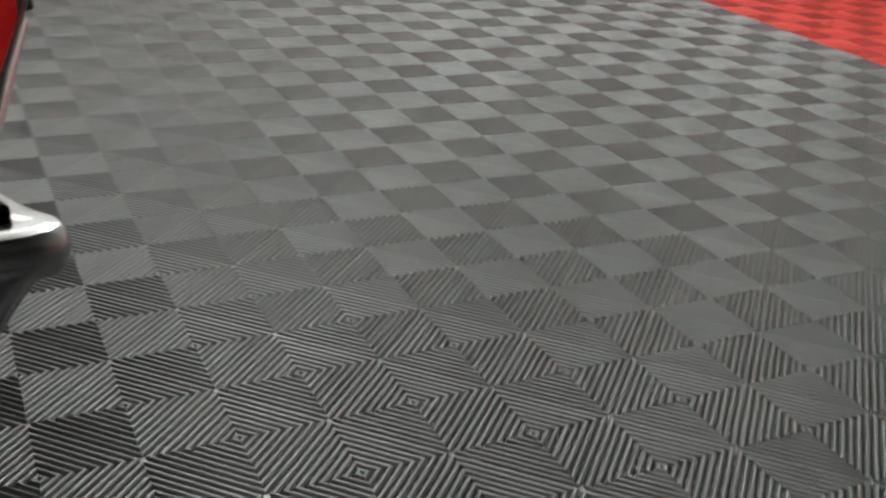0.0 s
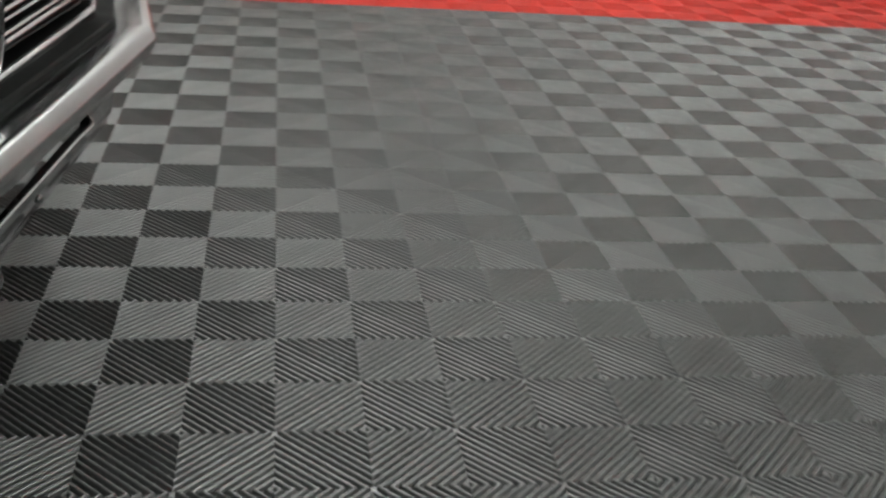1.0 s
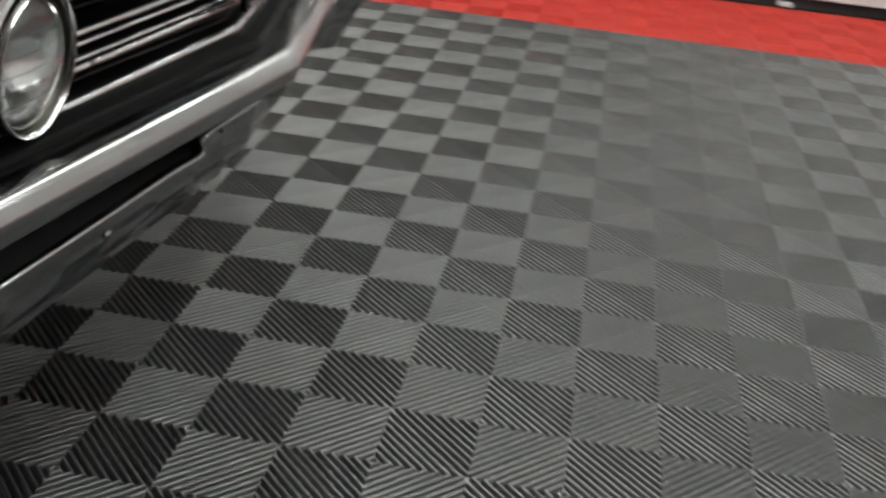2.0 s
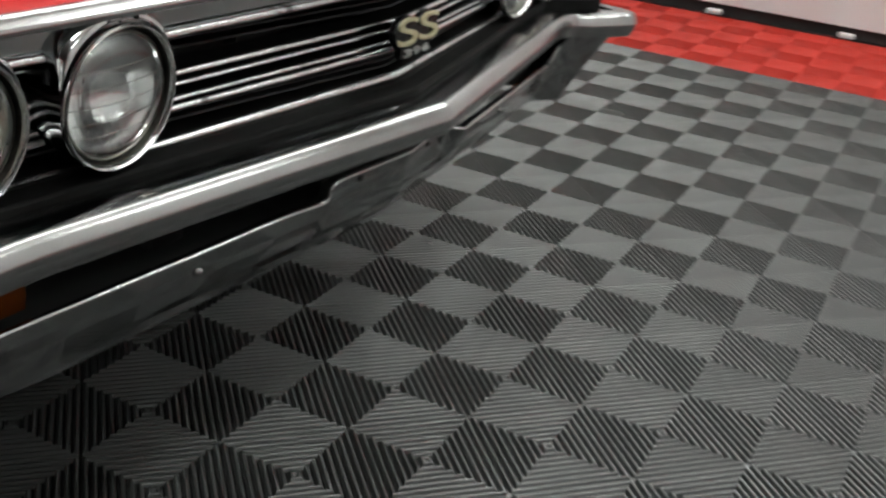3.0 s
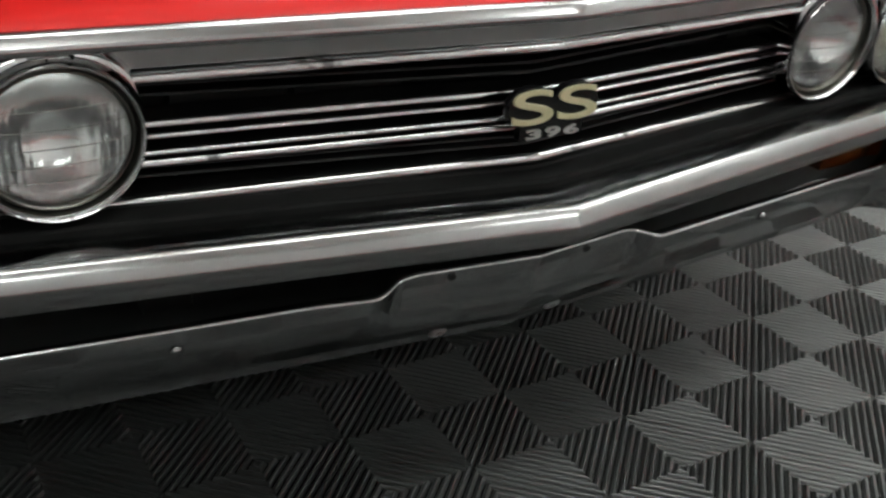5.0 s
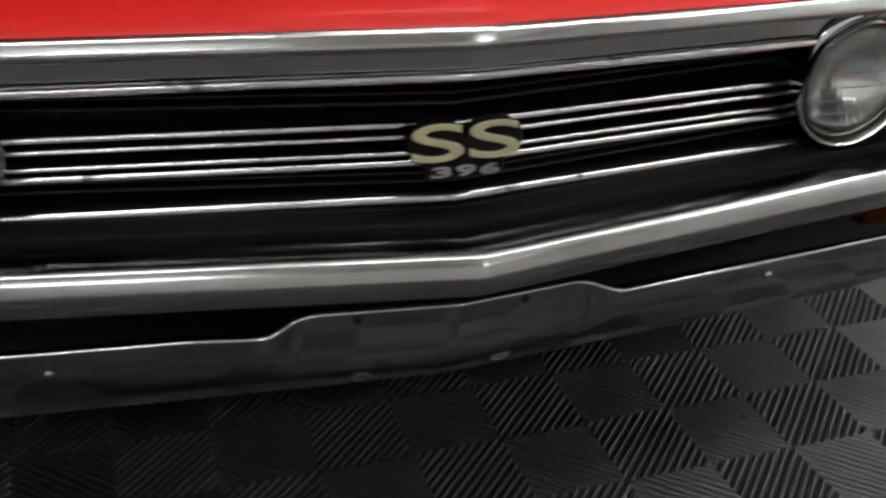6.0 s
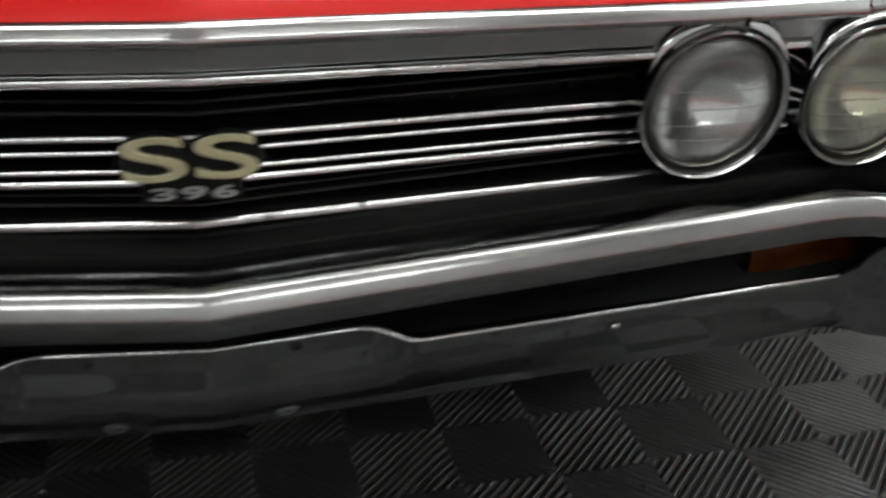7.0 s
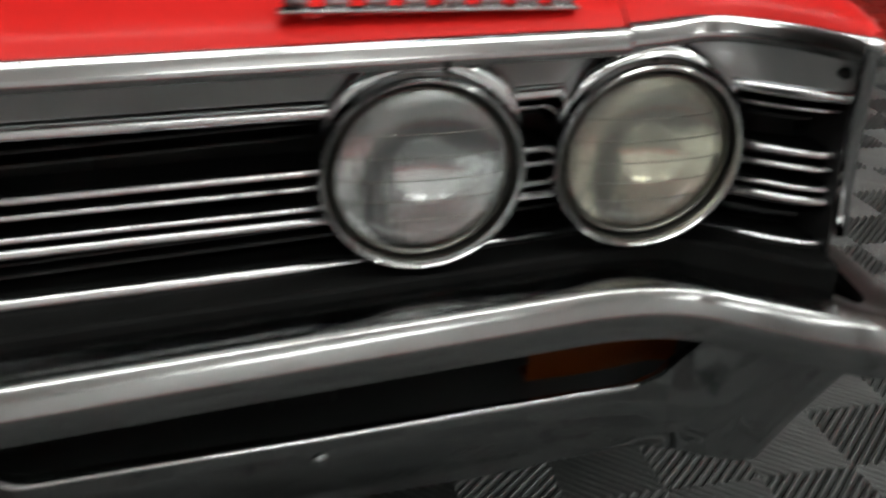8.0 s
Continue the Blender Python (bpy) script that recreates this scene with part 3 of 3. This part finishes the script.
def build_headlamp(u, outer):
    x = -.366 if not outer else -.385
    at = (x - CAR_X, u, LAMP_Z[outer])
    can = lathe([(.088, -.095), (.0905, -.03), (.0915, -.014), (.0940, -.0065), (.0948, -.0030), (.0943, .0010), (.0928, .0034), (.0910, .0036), (.0895, .0018), (.0884, -.0030)], (0, 0, 0), 64)
    lamp = part("headlamp", can, BEZEL, car, "round headlamp with chrome bezel", 40, at)
    inner = lathe([(.0884, -.0030), (.0872, -.0085), (.0862, -.0120), (.0855, -.0122), (.0848, -.0095), (.0832, -.0072), (.0812, -.0070), (.0798, -.0085), (.0790, -.016)], (0, 0, 0), 64)
    part("retaining_ring", inner, RING_METAL, lamp, "dull inner retaining ring", 40)
    dome = [(LENS_R * math.sin(radians(a)), -.0150 + LENS_BULGE * math.cos(radians(a))) for a in range(90, -1, -5)]
    part("lens", lathe(dome, (0, 0, 0), 64), AGED_LENS if outer else CLEAR_LENS, lamp, "yellowish ribbed glass lens" if outer else "clear ribbed glass lens", 60)
    bowl = lathe([(.0790 * k / 14, -.054 + .038 * (k / 14) ** 2) for k in range(15)], (0, 0, 0), 48)
    bmesh.ops.rotate(bowl, verts=bowl.verts, cent=(-.016, 0, 0), matrix=Matrix.Rotation(math.copysign(radians(7), u), 3, "Z"))
    part("reflector", bowl, REFLECTOR, lamp, "silvered reflector bowl", 60)
    # thin pressed lines on the lens
    for dz, half in ((-.044, .060), (-.024, .072), (-.003, .0768), (.019, .073), (.041, .063)):
        rows = []
        for k in range(17):
            dy = -half + 2 * half * k / 16
            r = min(LENS_R, math.hypot(dy, dz))
            f = -.0150 + LENS_BULGE * math.sqrt(max(0.0, 1 - (r / LENS_R) ** 2)) + .0003
            rows.append([(f, dy, dz - .0006), (f + .0004, dy, dz), (f, dy, dz + .0006)])
        part("pressed_line", skin(rows), RING_METAL, lamp, sharp=0)
    # eyebrow over the can, with its clip
    rows = []
    for k in range(41):
        a = radians(18 + 144 * k / 40)
        swell = (.011 if outer else .0165) * smooth(3.2 * math.sin(math.pi * k / 40) / 2)
        rows.append([(f, (r + e * swell) * math.cos(a), (r + e * swell) * math.sin(a)) for f, r, e in ((-.070, .0985, 1.0), (-.034, .0988, 1.0), (-.024, .0990, .97), (-.016, .0990, .85), (-.009, .0990, .60), (-.0055, .0988, .36), (-.0045, .0984, 0.16), (-.0060, .0978, 0.04), (-.020, .0972, 0.0))])
    brow = skin(rows)
    bmesh.ops.recalc_face_normals(brow, faces=brow.faces)
    part("eyebrow", brow, CHROME, lamp, "chrome hood over the headlamp", 40)
    if not outer:
        part("clip", box(-.022, -.0010, -.024, .0185, .0980, .1050, bevel=.003), CHROME, lamp)
        part("clip_screw", box(-.016, .0010, .0185, .0225, .0965, .1085, bevel=.001), SILL, lamp)
    part("clip_slot", box(-.016, -.0025, -.006, -.0030, .0955, .1010, bevel=.001), SILL, lamp)
    # the lamp follows the front's forward lean
    lamp.rotation_euler = (0, radians(LAMP_TILT), 0)
    for ob in [lamp, *lamp.children]:
        ob.data.transform(Matrix.Diagonal((1, LAMP_SIZE, LAMP_SIZE, 1)))


def lettering(text, size, thick, offset, mat, parent, at, label, wide, high, name="letter"):
    """Built-in font, upright on the front and facing forward."""
    cu = bpy.data.curves.new(name, "FONT")
    cu.body, cu.size, cu.extrude, cu.offset, cu.bevel_depth = text, size, thick, offset, 0.0004
    cu.align_x, cu.align_y = "CENTER", "CENTER"
    tmp = new(name + "_curve", cu)
    bpy.context.view_layer.update()
    me = bpy.data.meshes.new_from_object(tmp.evaluated_get(bpy.context.evaluated_depsgraph_get()))
    bpy.data.objects.remove(tmp)
    me.transform(Matrix(((0, 0, 1, 0), (1, 0, 0, 0), (0, 1, 0, 0), (0, 0, 0, 1))))
    lo = [min(v.co[k] for v in me.vertices) for k in range(3)]
    hi = [max(v.co[k] for v in me.vertices) for k in range(3)]
    for v in me.vertices:
        v.co.y = ((v.co.y - lo[1]) / (hi[1] - lo[1]) - 0.5) * wide
        v.co.z = ((v.co.z - lo[2]) / (hi[2] - lo[2]) - 0.5) * high
    me.materials.clear()
    me.materials.append(mat)
    ob = new(name, me)
    ob.location, ob.parent = at, parent
    return tagged(ob, label) if label else ob


def build_badge():
    x = -.292 - CAR_X
    bm = bmesh.new()
    for u in (-.0325, .0325):
        lathe([(0, 0), (.030, 0), (.0315, -.002), (.0315, -.012)], (0, 0, 0), 40, bm=bm)
        bmesh.ops.translate(bm, verts=bm.verts[-1:], vec=(0, 0, 0))
        for v in bm.verts:
            if not v.tag:
                v.co = Vector((v.co.x, v.co.y * 1.08 + u, v.co.z * .80))
                v.tag = True
    box(-.012, -.001, -.046, .046, -.041, -.014, bm=bm)
    badge = part("badge", bm, GLOSS_BLACK, car, "black badge plate with cream letters", 40, (x, -.004, .697))
    for u in (-.0325, .0325):
        lettering("S", .060, .0015, -.0001, CREAM, badge, (.003, u, .0015), "cream letter on black", .058, .0425)
    for u, c in ((-.027, "3"), (.001, "9"), (.029, "6")):
        lettering(c, .0185, .001, .0001, SILVER, badge, (.001, u, -.0335), "silver numeral", .0225, .0125)


def build_body():
    # bonnet
    def bonnet_z(d):
        return key(d, [(0, .8245), (.004, .8295), (.012, .8365), (.022, .8415), (.035, .8455), (.08, .856), (.20, .870), (.6, .90), (1.25, .925)])

    rows = []
    for u in stations(-.742, .742, .06):
        ridge = .012 * math.exp(-(u / .03) ** 2)
        line = []
        for d in (-.0, .004, .012, .022, .035, .055, .08, .13, .20, .35, .6, .9, 1.25):
            x = front(-.282, u) * (1 - d / 1.25) + (-1.60) * (d / 1.25) if d > .08 else front(-.282, u) - d
            line.append((x - CAR_X, u, bonnet_z(d) + HEAD_RISE * abs(u) - .03 * smooth(d / .6) * (u / .74) ** 2 + ridge * smooth(d / .4)))
        line.insert(0, (front(-.305, u) - CAR_X, u, .806))
        rows.append(line)
    bm = skin(rows)
    bmesh.ops.recalc_face_normals(bm, faces=bm.faces)
    bonnet = part("bonnet", bm, RED_PAINT, car, "glossy red bonnet", 50)
    # raised maker's script on the bonnet's face, as plain blocks on a strip
    def script_z(u):
        return .8392 - .050 * (u - .45)

    for k in range(8):
        u = .462 + .0318 * k
        x, z = front(-.296, u) - CAR_X, script_z(u)
        part("script_block", box(x - .016, x + .004, u - .0098, u + .0098, z - .001, z + .0135, bevel=.002), MOULDING, bonnet, "plain chrome block of the bonnet script")
    ring = [(-.016, -.0016), (-.001, -.0016), (.0, -.0008), (.0, .0008), (-.001, .0016), (-.016, .0016)]
    rows = [[(front(-.288 + dx, u) - CAR_X, u, script_z(u) + dz) for dx, dz in ring] for u in (.448, .50, .55, .60, .65, .698)]
    bm = skin(rows, closed=True)
    bmesh.ops.holes_fill(bm, edges=[e for e in bm.edges if e.is_boundary])
    bmesh.ops.recalc_face_normals(bm, faces=bm.faces)
    part("script_strip", bm, MOULDING, bonnet, "thin chrome strip under the blocks")

    def tucked(u, x):
        # the wing narrows towards its front edge
        return min(u - .010 * smooth((u - .85) / .1), .917 + .62 * max(0.0, -.300 - x))

    # wings: top, rounded shoulder and side with a wheel opening
    axle, tyre = -1.17, .335
    for side in (-1, 1):
        xs = [0, .004, .012, .02, .03, .04, .06, .12, .20, .35, .5, .62, .7, .8, .9, 1.0, 1.1, 1.25]
        rows = []
        for d in xs:
            def X(u):
                return (front(-.284, u) - d) if d < .12 else front(-.284, u) * (1 - d / 1.25) - 1.60 * d / 1.25
            lift = bonnet_z(d) - .8245
            line = []
            for u, z in ((.7445, .8080), (.80, .8075), (.86, .8065), (.90, .805), (.925, .802), (.940, .796), (.950, .783)):
                x = X(min(u, .94)) + .026 * smooth((u - .87) / .06)
                line.append((x - CAR_X, side * tucked(u, x), z + corner_lift(u) - .003 + lift * (1.0 - .9 * max(0, u - .88))))
            wing_x = X(.94) + .026
            for u, z in ((.957, .75), (.962, .70), (.964, .66), (.962, .60), (.956, .54), (.948, .48), (.938, .42), (.925, .36), (.91, .30)):
                lean = .060 * smooth((.82 - z) / .2) * (1 - smooth(d / .5))
                x = min(wing_x - lean, -.40 - 1.6 * max(0.0, .62 - z)) if z < .64 else wing_x - lean
                zz = max(z, math.sqrt(max(0.0, .40 ** 2 - (x - axle) ** 2)) + .335 if abs(x - axle) < .40 else .0)
                if zz > z:
                    zz = min(zz, .74)
                line.append((x - CAR_X, side * tucked(u, x), zz))
            rows.append(line)
        bm = skin(rows)
        bmesh.ops.recalc_face_normals(bm, faces=bm.faces)
        part("wing", bm, RED_PAINT, car, "glossy red front wing", 50)
    # inner structure that shades the underside
    part("inner_body", box(-1.60 - CAR_X, -.50 - CAR_X, -.72, .72, .45, .79, bevel=.02), BLACK, car, "black inner panels behind the grille")
    # the rest of the shell: lower body, cabin and glass
    def ring(x, w, z0, z1, crown):
        return [(x - CAR_X, s * u, z) for s, pts in ((-1, 0), (1, 1)) for u, z in (((w * .9, z0), (w, z0 + .2), (w, z1 - .12), (w - .03, z1 - .02), (w - .12, z1), (0.001, z1 + crown)) if s < 0 else ((0.001, z1 + crown), (w - .12, z1), (w - .03, z1 - .02), (w, z1 - .12), (w, z0 + .2), (w * .9, z0)))]
    rows = [ring(x, w, z0, z1, .02) for x, w, z0, z1 in ((-1.603, .962, .26, .905), (-2.4, .968, .22, .91), (-3.3, .968, .22, .915), (-4.2, .955, .26, .90), (-4.9, .92, .32, .86), (-5.05, .88, .40, .80))]
    bm = skin(rows, closed=True)
    bm.verts.ensure_lookup_table()
    n = len(rows[0])
    bm.faces.new([bm.verts[k] for k in range(n)])
    bm.faces.new([bm.verts[-1 - k] for k in range(n)])
    bmesh.ops.recalc_face_normals(bm, faces=bm.faces)
    part("shell", bm, RED_PAINT, car, "glossy red body shell", 40)
    rows = []
    for x, w, z in ((-1.75, .74, .905), (-2.30, .64, 1.29), (-2.7, .62, 1.345), (-3.4, .62, 1.33), (-4.25, .72, .90)):
        rows.append([(x - CAR_X, -w - .04, .90), (x - CAR_X, -w, z - .03), (x - CAR_X, -w * .8, z), (x - CAR_X, w * .8, z), (x - CAR_X, w, z - .03), (x - CAR_X, w + .04, .90)])
    bm = skin(rows)
    bmesh.ops.recalc_face_normals(bm, faces=bm.faces)
    part("cabin", bm, TINTED, car, "dark glazed cabin", 30)
    part("underside", box(-4.8 - CAR_X, -.72 - CAR_X, -.66, .66, .22, .46, bevel=.02), BLACK, car)
    for ax in (axle, -4.09):
        for side in (-1, 1):
            tread = [(.19, -.10), (.24, -.105), (.30, -.105), (.325, -.09), (tyre, -.06), (tyre, .06), (.325, .09), (.30, .105), (.24, .105), (.19, .10)]
            bm = lathe(tread, (0, 0, 0), 40)
            bmesh.ops.rotate(bm, verts=bm.verts, cent=(0, 0, 0), matrix=Matrix.Rotation(radians(90), 3, "Z"))
            wheel = part("wheel", bm, RUBBER, car, "black rubber tyre on a steel rim", 40, (ax - CAR_X, side * .80, tyre))
            bm = lathe([(.0, .06), (.05, .07), (.10, .05), (.16, .05), (.185, .085), (.195, .085), (.19, -.09)], (0, 0, 0), 40)
            bmesh.ops.rotate(bm, verts=bm.verts, cent=(0, 0, 0), matrix=Matrix.Rotation(radians(90 * side), 3, "Z"))
            part("rim", bm, CHROME, wheel, "chrome steel rim", 40)


build_bumper()
build_grille()
build_header()
for _u, _o in LAMPS:
    build_headlamp(_u, _o)
build_badge()
build_body()


# ---- marks on the floor ----
def build_marks():
    for (x, y), r, words in (((-.585, 2.394), .045, "dark oily smudge on the grey tiles"), ((-.403, 2.661), .012, "small dark speck on the grey tiles"), ((-.410, 3.044), .014, "small dark speck on the grey tiles"), ((.389, 2.114), .010, "small dark speck on the grey tiles"), ((.261, 1.596), .009, "small dark speck on the grey tiles"), ((-.571, 1.069), .008, "small dark speck on the grey tiles")):
        bm = bmesh.new()
        ring = [bm.verts.new((r * (1 + .35 * noise.noise((k * .9, x * 9, y))) * math.cos(k * math.tau / 18), .6 * r * (1 + .35 * noise.noise((k * .7, y, x))) * math.sin(k * math.tau / 18), 0)) for k in range(18)]
        top = [bm.verts.new(v.co * .6 + Vector((0, 0, .0012))) for v in ring]
        bm.faces.new(top)
        for k in range(18):
            bm.faces.new((ring[k], ring[(k + 1) % 18], top[(k + 1) % 18], top[k]))
        tagged(part("floor_mark", bm, DUST, at=(x, y, .0004)), words, "stain", "dark marks on the floor")


build_marks()
